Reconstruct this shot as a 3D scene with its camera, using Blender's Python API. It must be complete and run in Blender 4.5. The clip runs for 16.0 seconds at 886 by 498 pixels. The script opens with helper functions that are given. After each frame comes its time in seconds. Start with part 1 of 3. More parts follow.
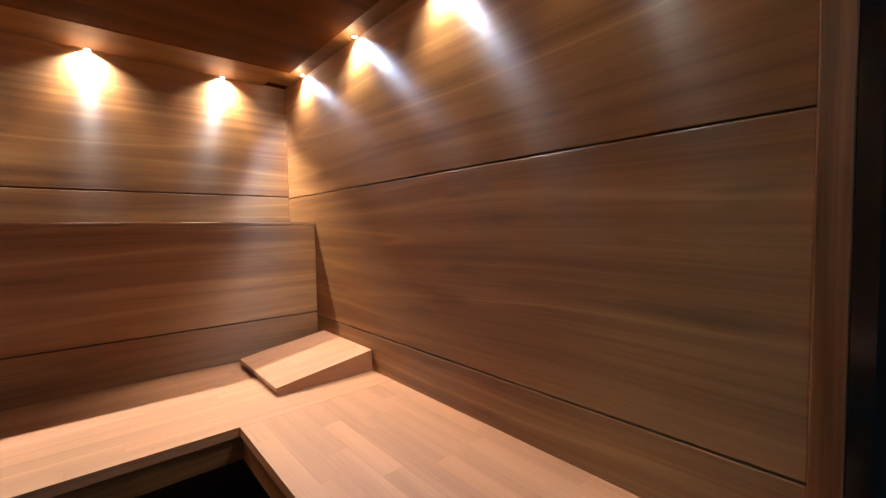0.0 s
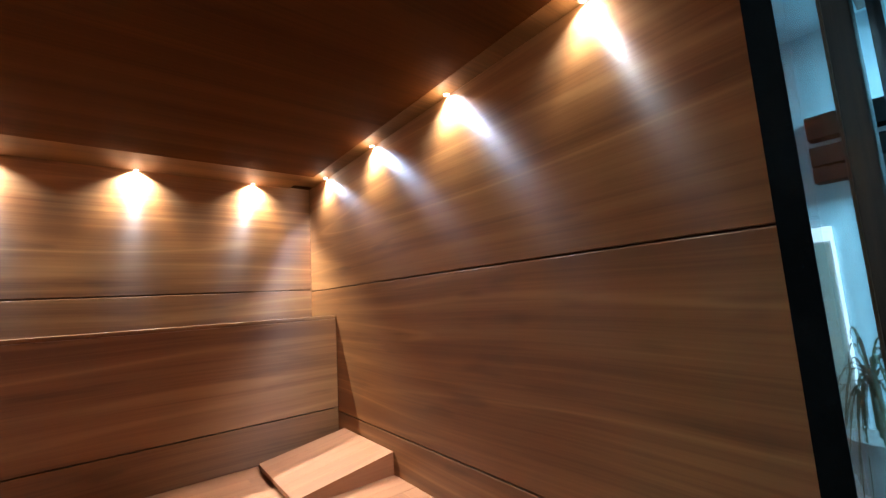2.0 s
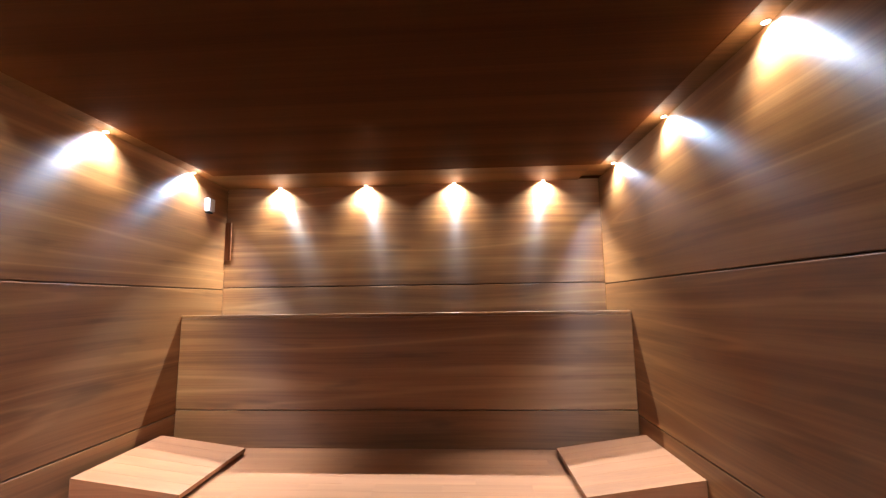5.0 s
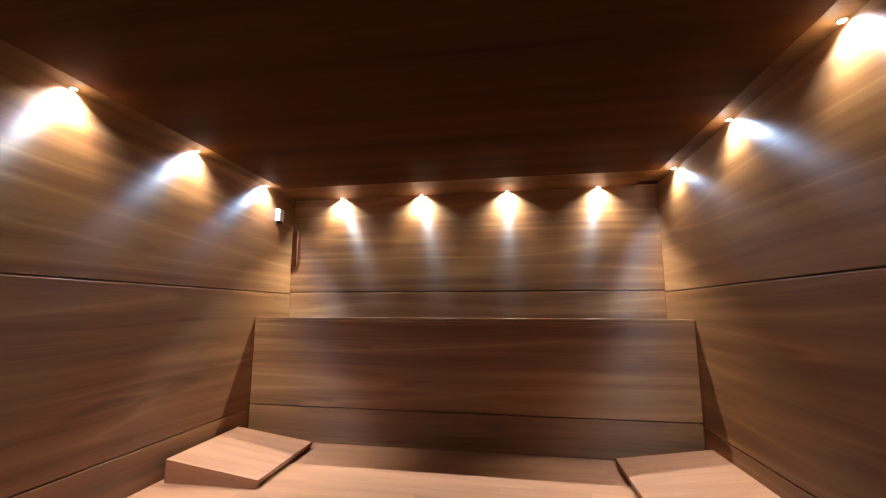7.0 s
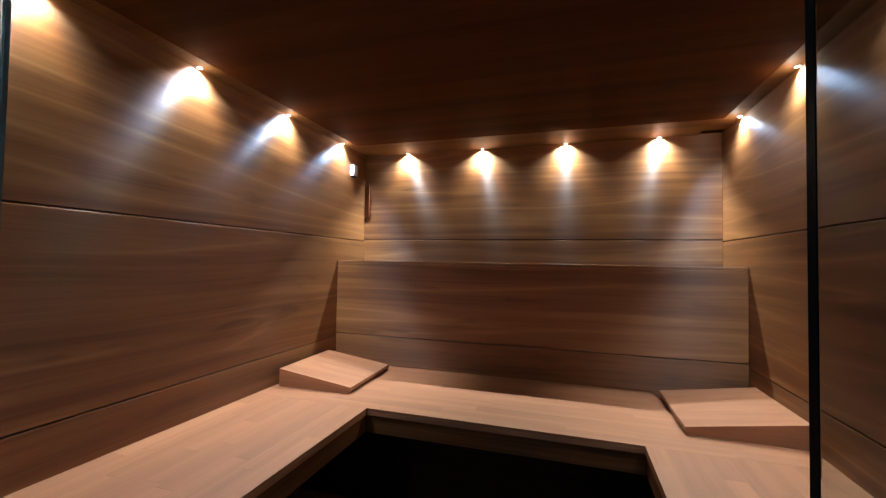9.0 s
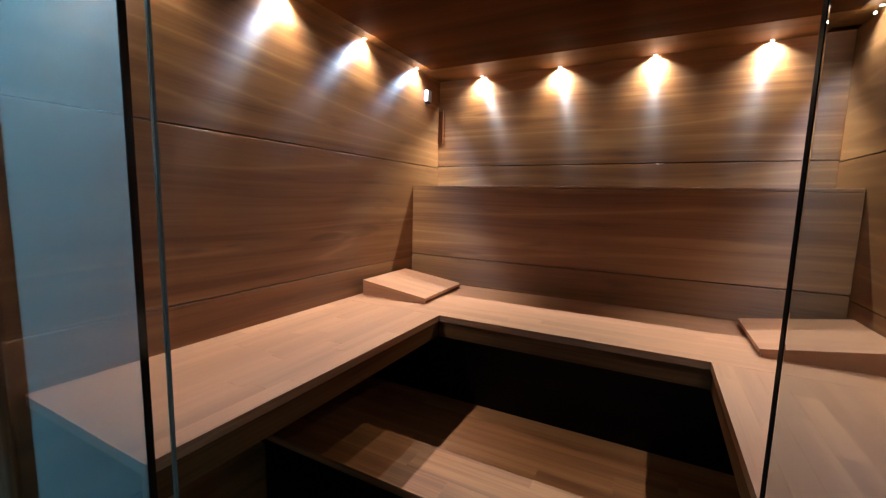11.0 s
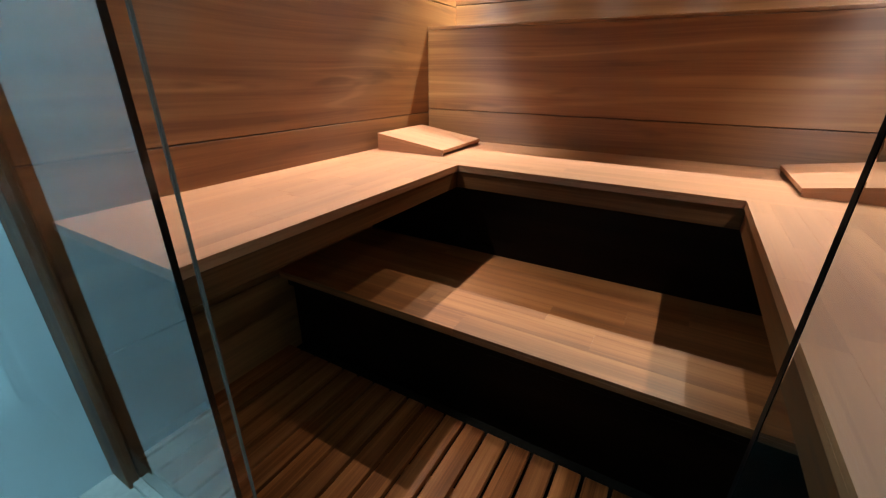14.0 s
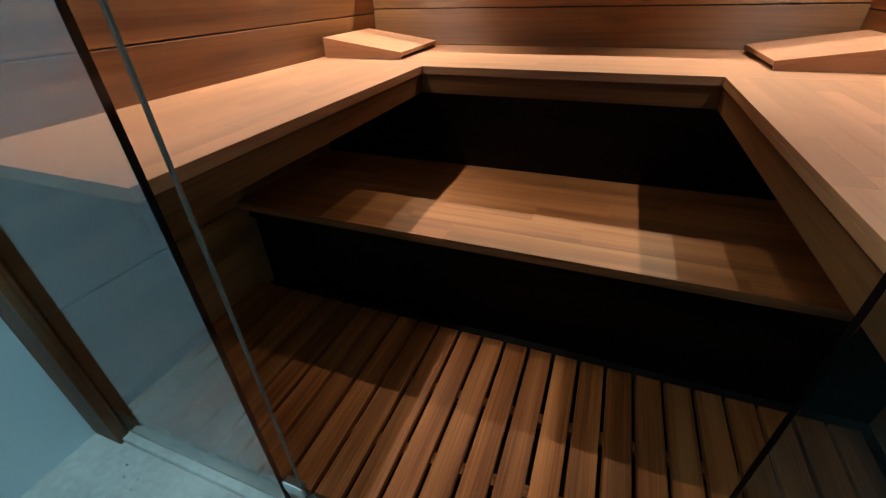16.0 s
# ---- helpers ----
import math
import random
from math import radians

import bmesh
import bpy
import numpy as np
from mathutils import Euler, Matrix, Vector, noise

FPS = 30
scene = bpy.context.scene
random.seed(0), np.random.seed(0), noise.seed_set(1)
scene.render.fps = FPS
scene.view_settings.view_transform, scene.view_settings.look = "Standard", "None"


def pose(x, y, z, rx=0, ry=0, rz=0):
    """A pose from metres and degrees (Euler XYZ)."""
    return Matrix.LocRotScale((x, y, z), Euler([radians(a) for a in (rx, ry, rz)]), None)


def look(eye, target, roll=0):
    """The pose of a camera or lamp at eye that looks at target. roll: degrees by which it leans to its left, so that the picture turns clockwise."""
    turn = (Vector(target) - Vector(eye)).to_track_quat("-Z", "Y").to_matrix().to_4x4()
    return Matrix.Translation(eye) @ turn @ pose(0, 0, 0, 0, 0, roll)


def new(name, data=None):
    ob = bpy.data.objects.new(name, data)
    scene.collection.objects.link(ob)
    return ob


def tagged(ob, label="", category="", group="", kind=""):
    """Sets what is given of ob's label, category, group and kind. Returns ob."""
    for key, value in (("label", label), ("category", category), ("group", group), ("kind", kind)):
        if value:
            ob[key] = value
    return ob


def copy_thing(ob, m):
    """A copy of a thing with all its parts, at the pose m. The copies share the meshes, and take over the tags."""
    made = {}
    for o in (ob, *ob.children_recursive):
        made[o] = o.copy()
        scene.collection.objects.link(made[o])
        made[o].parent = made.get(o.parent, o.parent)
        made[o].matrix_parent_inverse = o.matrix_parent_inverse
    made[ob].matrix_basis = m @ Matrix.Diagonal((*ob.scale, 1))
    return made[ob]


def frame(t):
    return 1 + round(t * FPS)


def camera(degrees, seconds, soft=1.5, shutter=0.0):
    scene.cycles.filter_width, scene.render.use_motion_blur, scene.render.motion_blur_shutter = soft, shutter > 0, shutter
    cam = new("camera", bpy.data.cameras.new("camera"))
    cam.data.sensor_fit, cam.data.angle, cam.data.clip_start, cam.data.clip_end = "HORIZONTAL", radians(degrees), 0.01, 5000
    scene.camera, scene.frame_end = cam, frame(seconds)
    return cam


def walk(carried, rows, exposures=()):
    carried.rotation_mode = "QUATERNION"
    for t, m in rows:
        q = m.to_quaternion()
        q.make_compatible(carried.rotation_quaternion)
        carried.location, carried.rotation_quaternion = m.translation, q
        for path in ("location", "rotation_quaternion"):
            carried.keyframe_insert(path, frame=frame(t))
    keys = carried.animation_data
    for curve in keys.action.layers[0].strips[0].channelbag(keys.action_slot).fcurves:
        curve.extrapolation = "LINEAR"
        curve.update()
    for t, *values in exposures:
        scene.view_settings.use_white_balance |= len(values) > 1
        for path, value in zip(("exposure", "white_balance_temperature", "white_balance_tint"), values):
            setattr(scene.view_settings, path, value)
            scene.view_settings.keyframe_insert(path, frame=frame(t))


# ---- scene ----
cam = camera(94.7, 16.0, 1.35)

PATH = [
    (0, (1.37, -0.07, 1.477), (2.681, 1.438, 1.377), -1.0),
    (0.5, (1.38, -0.077, 1.496), (2.692, 1.432, 1.457), -1.2),
    (1, (1.388, -0.085, 1.523), (2.665, 1.453, 1.595), -1.2),
    (1.5, (1.385, -0.098, 1.564), (2.646, 1.447, 1.709), -2.2),
    (2, (1.374, -0.105, 1.569), (2.603, 1.453, 1.815), -3.5),
    (2.5, (1.359, -0.102, 1.603), (2.579, 1.458, 1.885), -4.2),
    (3, (1.36, -0.059, 1.591), (2.472, 1.563, 1.956), -3.8),
    (3.5, (1.364, 0.004, 1.56), (2.297, 1.737, 1.917), -3.9),
    (4, (1.419, -0.018, 1.59), (1.956, 1.882, 1.905), -2.7),
    (4.5, (1.466, -0.069, 1.591), (1.618, 1.904, 1.877), -1.5),
    (5, (1.461, -0.083, 1.581), (1.355, 1.899, 1.832), -0.8),
    (5.2, (1.472, -0.085, 1.566), (1.308, 1.887, 1.833), -0.9),
    (7.3, (1.404, -0.155, 1.566), (1.036, 1.788, 1.858), 0.4),
    (7.5, (1.393, -0.163, 1.565), (0.998, 1.78, 1.828), 0.5),
    (8, (1.357, -0.232, 1.549), (0.96, 1.722, 1.709), 0.4),
    (8.5, (1.374, -0.306, 1.528), (0.963, 1.648, 1.631), 0.2),
    (9, (1.432, -0.359, 1.523), (0.841, 1.549, 1.586), 1.0),
    (9.2, (1.455, -0.378, 1.527), (0.812, 1.514, 1.563), 1.1),
    (11.3, (1.484, -0.421, 1.418), (0.557, 1.327, 1.132), 1.3),
    (11.5, (1.476, -0.421, 1.411), (0.546, 1.321, 1.094), 1.2),
    (12, (1.485, -0.413, 1.383), (0.532, 1.296, 0.968), 1.8),
    (12.5, (1.491, -0.406, 1.356), (0.532, 1.277, 0.857), 2.2),
    (13, (1.484, -0.4, 1.326), (0.53, 1.252, 0.727), 2.0),
    (13.5, (1.476, -0.395, 1.293), (0.538, 1.226, 0.592), 1.4),
    (14, (1.473, -0.394, 1.264), (0.557, 1.2, 0.475), 0.5),
    (14.5, (1.468, -0.397, 1.242), (0.569, 1.173, 0.389), 0.4),
    (15, (1.461, -0.401, 1.222), (0.583, 1.143, 0.302), 0.1),
    (15.5, (1.422, -0.405, 1.192), (0.674, 1.154, 0.187), 0.8),
    (16, (1.345, -0.421, 1.160), (0.716, 1.138, 0.075), -1.8),
]
walk(cam, [(t, look(eye, target, roll)) for t, eye, target, roll in PATH],
     exposures=[(0, 0.10, 6100, 11), (2, 0.04, 5800, 10), (3, 0.0, 5850, 10), (4, 0.05, 5650, 9), (5, -0.13, 5450, 6), (7.5, -0.68, 5400, 5), (9, -0.84, 5400, 5), (11.5, -0.33, 5750, 6),
                (12.5, 0.06, 6150, 8), (14.5, 0.02, 6350, 9), (16, -0.12, 6700, 10)])

# ---- world and large lights ----
world = bpy.data.worlds.new("world")
scene.world = world
world.use_nodes = True
world.node_tree.nodes["Background"].inputs["Color"].default_value = (0.5, 0.75, 0.9, 1)
world.node_tree.nodes["Background"].inputs["Strength"].default_value = 0.01
FLOOD, BEAM, SCALLOP, RAY, GLOW = 4.8, 62.0, 36.0, 16.0, 0.5   # watts of a downlight's lights
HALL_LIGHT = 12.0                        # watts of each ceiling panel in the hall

# plan of the cabin: left wall x = 0, right wall x = W, back wall y = D, glass front y = GY
W, D, H = 2.262, 2.315, 2.29
GY, GT = -0.068, 0.011
BENCH, STEP = 0.88, 0.44
XL, XR, YB = 0.594, 1.695, 1.267         # inner edges of the upper bench
YBR, ZBR = 1.962, 1.522                  # backrest front and top
JOINTS = (0.44, 1.057, 1.674)            # heights of the panel joints, back wall
SIDE_JOINTS = (0.42, 1.036, 1.664)       # and side walls


# ---- materials ----
def principled(name):
    m = bpy.data.materials.new(name)
    m.use_nodes = True
    nt = m.node_tree
    return m, nt, nt.nodes["Principled BSDF"]


def wood(name, dark, mid, light, axis, stretch=14.0, figure=1.0, rough=0.38, coat=0.25, vary=0.25, bump=0.12, run=0.5, across=None, sheen=0.5, fines=0.42, lines=0.0, streaks=0.0):
    """Wood with its grain along one axis; every piece has its own tone and its own stretch of grain."""
    m, nt, bsdf = principled(name)
    N, L = nt.nodes, nt.links
    co = N.new("ShaderNodeTexCoord")
    info = N.new("ShaderNodeObjectInfo")
    shift = N.new("ShaderNodeVectorMath"); shift.operation = "MULTIPLY_ADD"
    shift.inputs[1].default_value = (17.0, 31.0, 23.0)
    comb = N.new("ShaderNodeCombineXYZ")
    for i in range(3):
        L.new(info.outputs["Random"], comb.inputs[i])
    L.new(comb.outputs[0], shift.inputs[0]); L.new(co.outputs["Object"], shift.inputs[2])
    if lines:  # the grain of sliced veneer rises and falls slowly along the panel
        sway = N.new("ShaderNodeTexNoise"); sway.inputs["Scale"].default_value = 1.1; sway.inputs["Detail"].default_value = 0.5
        L.new(shift.outputs[0], sway.inputs["Vector"])
        rise = N.new("ShaderNodeCombineXYZ"); L.new(sway.outputs["Fac"], rise.inputs["Z"])
        bent = N.new("ShaderNodeVectorMath"); bent.operation = "MULTIPLY_ADD"
        bent.inputs[1].default_value = (0.0, 0.0, 0.06)
        L.new(rise.outputs[0], bent.inputs[0]); L.new(shift.outputs[0], bent.inputs[2])
        shift = bent
    mp = N.new("ShaderNodeMapping")
    sc = [stretch] * 3
    sc[axis] = run
    mp.inputs["Scale"].default_value = sc
    L.new(shift.outputs[0], mp.inputs["Vector"])
    big = N.new("ShaderNodeTexNoise"); big.inputs["Scale"].default_value = 0.9; big.inputs["Detail"].default_value = 3
    big.inputs["Distortion"].default_value = 0.6 * figure
    L.new(mp.outputs[0], big.inputs["Vector"])
    mp2 = N.new("ShaderNodeMapping")
    sc2 = [stretch * 9] * 3
    sc2[axis] = run * 4.4
    mp2.inputs["Scale"].default_value = sc2
    L.new(shift.outputs[0], mp2.inputs["Vector"])
    fine = N.new("ShaderNodeTexNoise"); fine.inputs["Scale"].default_value = 1.0; fine.inputs["Detail"].default_value = 5
    fine.inputs["Roughness"].default_value = 0.65
    L.new(mp2.outputs[0], fine.inputs["Vector"])
    mp3 = N.new("ShaderNodeMapping")
    sc3 = [stretch * 0.30] * 3
    sc3[axis] = run * 0.5
    mp3.inputs["Scale"].default_value = sc3
    L.new(shift.outputs[0], mp3.inputs["Vector"])
    cath = N.new("ShaderNodeTexNoise"); cath.inputs["Scale"].default_value = 1.0; cath.inputs["Detail"].default_value = 1.5
    L.new(mp3.outputs[0], cath.inputs["Vector"])
    rings = N.new("ShaderNodeMath"); rings.operation = "MULTIPLY"; rings.inputs[1].default_value = 20.0 * figure
    L.new(cath.outputs["Fac"], rings.inputs[0])
    saw = N.new("ShaderNodeMath"); saw.operation = "PINGPONG"; saw.inputs[1].default_value = 1.0
    L.new(rings.outputs[0], saw.inputs[0])
    mix1 = N.new("ShaderNodeMix"); mix1.inputs[0].default_value = fines
    L.new(big.outputs["Fac"], mix1.inputs[2]); L.new(fine.outputs["Fac"], mix1.inputs[3])
    mix2 = N.new("ShaderNodeMix"); mix2.inputs[0].default_value = 0.14 * figure
    L.new(mix1.outputs[0], mix2.inputs[2]); L.new(saw.outputs[0], mix2.inputs[3])
    ramp = N.new("ShaderNodeValToRGB")
    ramp.color_ramp.elements[0].position, ramp.color_ramp.elements[1].position = 0.39, 0.62
    ramp.color_ramp.elements[0].color, ramp.color_ramp.elements[1].color = (*dark, 1), (*light, 1)
    e = ramp.color_ramp.elements.new(0.5); e.color = (*mid, 1)
    L.new(mix2.outputs[0], ramp.inputs["Fac"])
    tone = N.new("ShaderNodeMapRange"); tone.inputs["To Min"].default_value, tone.inputs["To Max"].default_value = 1 - vary, 1 + vary
    L.new(info.outputs["Random"], tone.inputs["Value"])
    # thin paler growth lines that wander along the grain and fade in and out
    edge = N.new("ShaderNodeMapRange"); edge.interpolation_type = "SMOOTHSTEP"
    edge.inputs["From Min"].default_value, edge.inputs["From Max"].default_value = 0.78, 0.98
    L.new(saw.outputs[0], edge.inputs["Value"])
    fade = N.new("ShaderNodeMath"); fade.operation = "MULTIPLY"
    patch = N.new("ShaderNodeMapRange"); patch.inputs["From Min"].default_value, patch.inputs["From Max"].default_value = 0.36, 0.56
    L.new(big.outputs["Fac"], patch.inputs["Value"])
    L.new(edge.outputs[0], fade.inputs[0]); L.new(patch.outputs[0], fade.inputs[1])
    amount = N.new("ShaderNodeMath"); amount.operation = "MULTIPLY"; amount.inputs[1].default_value = lines
    L.new(fade.outputs[0], amount.inputs[0])
    grown = N.new("ShaderNodeMix"); grown.data_type = "RGBA"
    grown.inputs["B"].default_value = (light[0] * 1.3, light[1] * 1.34, light[2] * 1.36, 1)
    L.new(amount.outputs[0], grown.inputs["Factor"]); L.new(ramp.outputs[0], grown.inputs["A"])
    last = grown.outputs["Result"]
    if streaks:  # short dark mineral streaks, few and far between
        mp4 = N.new("ShaderNodeMapping")
        sc4 = [stretch * 1.1] * 3
        sc4[axis] = 2.6
        mp4.inputs["Scale"].default_value = sc4
        L.new(shift.outputs[0], mp4.inputs["Vector"])
        spots = N.new("ShaderNodeTexNoise"); spots.inputs["Scale"].default_value = 1.0; spots.inputs["Detail"].default_value = 2
        L.new(mp4.outputs[0], spots.inputs["Vector"])
        few = N.new("ShaderNodeMapRange"); few.interpolation_type = "SMOOTHSTEP"
        few.inputs["From Min"].default_value, few.inputs["From Max"].default_value, few.inputs["To Max"].default_value = 0.60, 0.76, streaks
        L.new(spots.outputs["Fac"], few.inputs["Value"])
        stained = N.new("ShaderNodeMix"); stained.data_type = "RGBA"
        stained.inputs["B"].default_value = (dark[0] * 0.45, dark[1] * 0.45, dark[2] * 0.5, 1)
        L.new(few.outputs[0], stained.inputs["Factor"]); L.new(last, stained.inputs["A"])
        last = stained.outputs["Result"]
    hsv = N.new("ShaderNodeHueSaturation")
    L.new(tone.outputs[0], hsv.inputs["Value"]); L.new(last, hsv.inputs["Color"])
    L.new(hsv.outputs[0], bsdf.inputs["Base Color"])
    rr = N.new("ShaderNodeMapRange"); rr.inputs["To Min"].default_value, rr.inputs["To Max"].default_value = rough - 0.07, rough + 0.1
    L.new(fine.outputs["Fac"], rr.inputs["Value"]); L.new(rr.outputs[0], bsdf.inputs["Roughness"])
    bsdf.inputs["Coat Weight"].default_value, bsdf.inputs["Coat Roughness"].default_value = coat, 0.3
    bsdf.inputs["Specular IOR Level"].default_value = sheen
    if across:  # the pores of the grain spread highlights across it
        t = N.new("ShaderNodeCombineXYZ")
        for i in range(3):
            t.inputs[i].default_value = across[i]
        L.new(t.outputs[0], bsdf.inputs["Tangent"])
        bsdf.inputs["Anisotropic"].default_value = 0.85
    bp = N.new("ShaderNodeBump"); bp.inputs["Strength"].default_value, bp.inputs["Distance"].default_value = bump, 0.002
    L.new(fine.outputs["Fac"], bp.inputs["Height"]); L.new(bp.outputs[0], bsdf.inputs["Normal"])
    return m


def mottled(name, a, b, scale, rough=0.6, metal=0.0, bump=0.1, detail=5):
    """A surface whose colour drifts between two near tones, with fine relief."""
    m, nt, bsdf = principled(name)
    N, L = nt.nodes, nt.links
    co = N.new("ShaderNodeTexCoord")
    n1 = N.new("ShaderNodeTexNoise"); n1.inputs["Scale"].default_value = scale; n1.inputs["Detail"].default_value = detail
    n2 = N.new("ShaderNodeTexNoise"); n2.inputs["Scale"].default_value = scale * 14; n2.inputs["Detail"].default_value = 3
    L.new(co.outputs["Object"], n1.inputs["Vector"]); L.new(co.outputs["Object"], n2.inputs["Vector"])
    mx = N.new("ShaderNodeMix"); mx.inputs[0].default_value = 0.3
    L.new(n1.outputs["Fac"], mx.inputs[2]); L.new(n2.outputs["Fac"], mx.inputs[3])
    ramp = N.new("ShaderNodeValToRGB")
    ramp.color_ramp.elements[0].position, ramp.color_ramp.elements[1].position = 0.35, 0.65
    ramp.color_ramp.elements[0].color, ramp.color_ramp.elements[1].color = (*a, 1), (*b, 1)
    L.new(mx.outputs[0], ramp.inputs["Fac"]); L.new(ramp.outputs[0], bsdf.inputs["Base Color"])
    bsdf.inputs["Roughness"].default_value, bsdf.inputs["Metallic"].default_value = rough, metal
    bp = N.new("ShaderNodeBump"); bp.inputs["Strength"].default_value, bp.inputs["Distance"].default_value = bump, 0.002
    L.new(n2.outputs["Fac"], bp.inputs["Height"]); L.new(bp.outputs[0], bsdf.inputs["Normal"])
    return m


def glowing(name, colour, strength):
    m, nt, bsdf = principled(name)
    bsdf.inputs["Base Color"].default_value = (*colour, 1)
    bsdf.inputs["Emission Color"].default_value = (*colour, 1)
    bsdf.inputs["Emission Strength"].default_value = strength
    return m


def clear_glass(name, tint=(0.94, 0.98, 0.97), ior=1.5):
    m, nt, bsdf = principled(name)
    bsdf.inputs["Base Color"].default_value = (*tint, 1)
    bsdf.inputs["Roughness"].default_value, bsdf.inputs["IOR"].default_value = 0.0, ior
    bsdf.inputs["Transmission Weight"].default_value = 1.0
    return m


V_DARK, V_MID, V_LIGHT = (0.172, 0.0660, 0.0195), (0.240, 0.100, 0.0315), (0.298, 0.134, 0.046)
B_DARK, B_MID, B_LIGHT = (0.265, 0.101, 0.042), (0.320, 0.129, 0.055), (0.365, 0.154, 0.068)
S_DARK, S_MID, S_LIGHT = (0.105, 0.030, 0.007), (0.19, 0.062, 0.017), (0.28, 0.108, 0.036)
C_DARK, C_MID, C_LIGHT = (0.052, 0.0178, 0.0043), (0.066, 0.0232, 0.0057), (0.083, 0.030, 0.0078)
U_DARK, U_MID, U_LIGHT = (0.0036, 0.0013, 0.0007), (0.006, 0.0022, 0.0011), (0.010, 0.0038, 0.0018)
veneer_x = wood("walnut_veneer_lengthwise", V_DARK, V_MID, V_LIGHT, 0, stretch=15, figure=0.8, vary=0.05, run=0.42, rough=0.45, coat=0.0, across=(0, 0, 1), sheen=0.58, fines=0.38, lines=0.65, streaks=0.45)
veneer_y = wood("walnut_veneer_crosswise", V_DARK, V_MID, V_LIGHT, 1, stretch=15, figure=0.8, vary=0.05, run=0.42, rough=0.45, coat=0.0, across=(0, 0, 1), sheen=0.58, fines=0.38, lines=0.65, streaks=0.45)
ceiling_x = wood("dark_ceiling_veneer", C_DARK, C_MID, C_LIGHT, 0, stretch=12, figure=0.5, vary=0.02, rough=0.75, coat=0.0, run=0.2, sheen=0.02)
# paler than the ceiling: lamp light bounced off the walls is in this colour
lit_border_x = wood("lit_ceiling_border_veneer", (0.10, 0.046, 0.013), (0.135, 0.063, 0.018), (0.175, 0.084, 0.026), 0, stretch=12, figure=0.4, vary=0.03, rough=0.55, coat=0.0, run=0.2, sheen=0.15)
# near-black board colour carries the deep shade below the benches
shade_board = wood("shade_black_board", U_DARK, U_MID, U_LIGHT, 0, stretch=12, figure=0.5, vary=0.05, rough=0.5, coat=0.0, sheen=0.1)
stave_x = wood("bench_stave_lengthwise", B_DARK, B_MID, B_LIGHT, 0, stretch=16, figure=0.4, vary=0.085, rough=0.45, coat=0.1)
stave_y = wood("bench_stave_crosswise", B_DARK, B_MID, B_LIGHT, 1, stretch=16, figure=0.4, vary=0.085, rough=0.45, coat=0.1)
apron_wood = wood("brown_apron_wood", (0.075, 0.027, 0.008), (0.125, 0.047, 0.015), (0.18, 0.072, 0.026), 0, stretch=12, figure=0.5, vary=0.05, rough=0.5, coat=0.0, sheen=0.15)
step_x = wood("step_board_lengthwise", (0.150, 0.046, 0.0135), (0.235, 0.080, 0.0245), (0.31, 0.118, 0.041), 0, stretch=12, figure=0.6, vary=0.12, rough=0.42, coat=0.05, sheen=0.3)
slat_y = wood("duckboard_wood", (0.088, 0.0235, 0.0052), (0.165, 0.0500, 0.0132), (0.238, 0.083, 0.0265), 1, stretch=18, figure=0.5, vary=0.17, rough=0.55, coat=0.0, sheen=0.12)
crossbar_x = wood("duckboard_crossbar_wood", (0.14, 0.050, 0.016), (0.22, 0.085, 0.029), (0.30, 0.125, 0.046), 0, stretch=14, figure=0.4, vary=0.05, rough=0.55, coat=0.0, sheen=0.12)
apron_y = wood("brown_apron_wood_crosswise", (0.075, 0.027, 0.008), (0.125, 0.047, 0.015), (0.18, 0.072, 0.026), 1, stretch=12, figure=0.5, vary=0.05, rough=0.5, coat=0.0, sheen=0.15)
post_z = wood("dark_post_wood", (0.055, 0.017, 0.005), (0.10, 0.035, 0.011), (0.16, 0.062, 0.021), 2, stretch=12, vary=0.08, rough=0.5, coat=0.0, sheen=0.2)
outer_post_z = wood("dark_outer_post_wood", (0.022, 0.009, 0.004), (0.040, 0.017, 0.008), (0.065, 0.029, 0.014), 2, stretch=12, vary=0.08, rough=0.5, coat=0.0, sheen=0.15)
frame_z = wood("frame_wood_upright", S_DARK, S_MID, S_LIGHT, 2, stretch=12, vary=0.08, rough=0.45, coat=0.05, sheen=0.3)
frame_x = wood("frame_wood_level", S_DARK, S_MID, S_LIGHT, 0, stretch=12, vary=0.08, rough=0.4)
groove_mat = mottled("joint_shadow_wood", (0.075, 0.030, 0.012), (0.11, 0.046, 0.019), 20, 0.7)
hall_paint = mottled("hall_wall_paint", (0.52, 0.67, 0.74), (0.58, 0.73, 0.80), 1.2, 0.55, bump=0.06)
hall_floor_mat = mottled("hall_floor_stone", (0.20, 0.23, 0.23), (0.38, 0.42, 0.42), 3.0, 0.4, bump=0.05)
# cement set near black: the shade under slats and benches is in its colour
cement = mottled("shade_dark_cement", (0.007, 0.006, 0.005), (0.014, 0.012, 0.010), 5.0, 0.9)
black_rubber = mottled("black_seal", (0.006, 0.006, 0.007), (0.012, 0.012, 0.013), 30, 0.45)
black_metal = mottled("black_coated_metal", (0.0018, 0.002, 0.0022), (0.0035, 0.0038, 0.004), 12, 0.7)
dark_edge = mottled("dark_polished_edge", (0.0012, 0.0012, 0.0012), (0.0025, 0.0025, 0.0025), 25, 0.4)
chrome = mottled("brushed_chrome", (0.62, 0.64, 0.66), (0.74, 0.75, 0.76), 40, 0.2, metal=1.0, bump=0.02)
white_plastic = mottled("white_plastic", (0.50, 0.47, 0.45), (0.58, 0.55, 0.52), 20, 0.4, bump=0.02)
white_trim = mottled("white_trim_paint", (0.76, 0.78, 0.78), (0.84, 0.86, 0.86), 6, 0.4, bump=0.03)
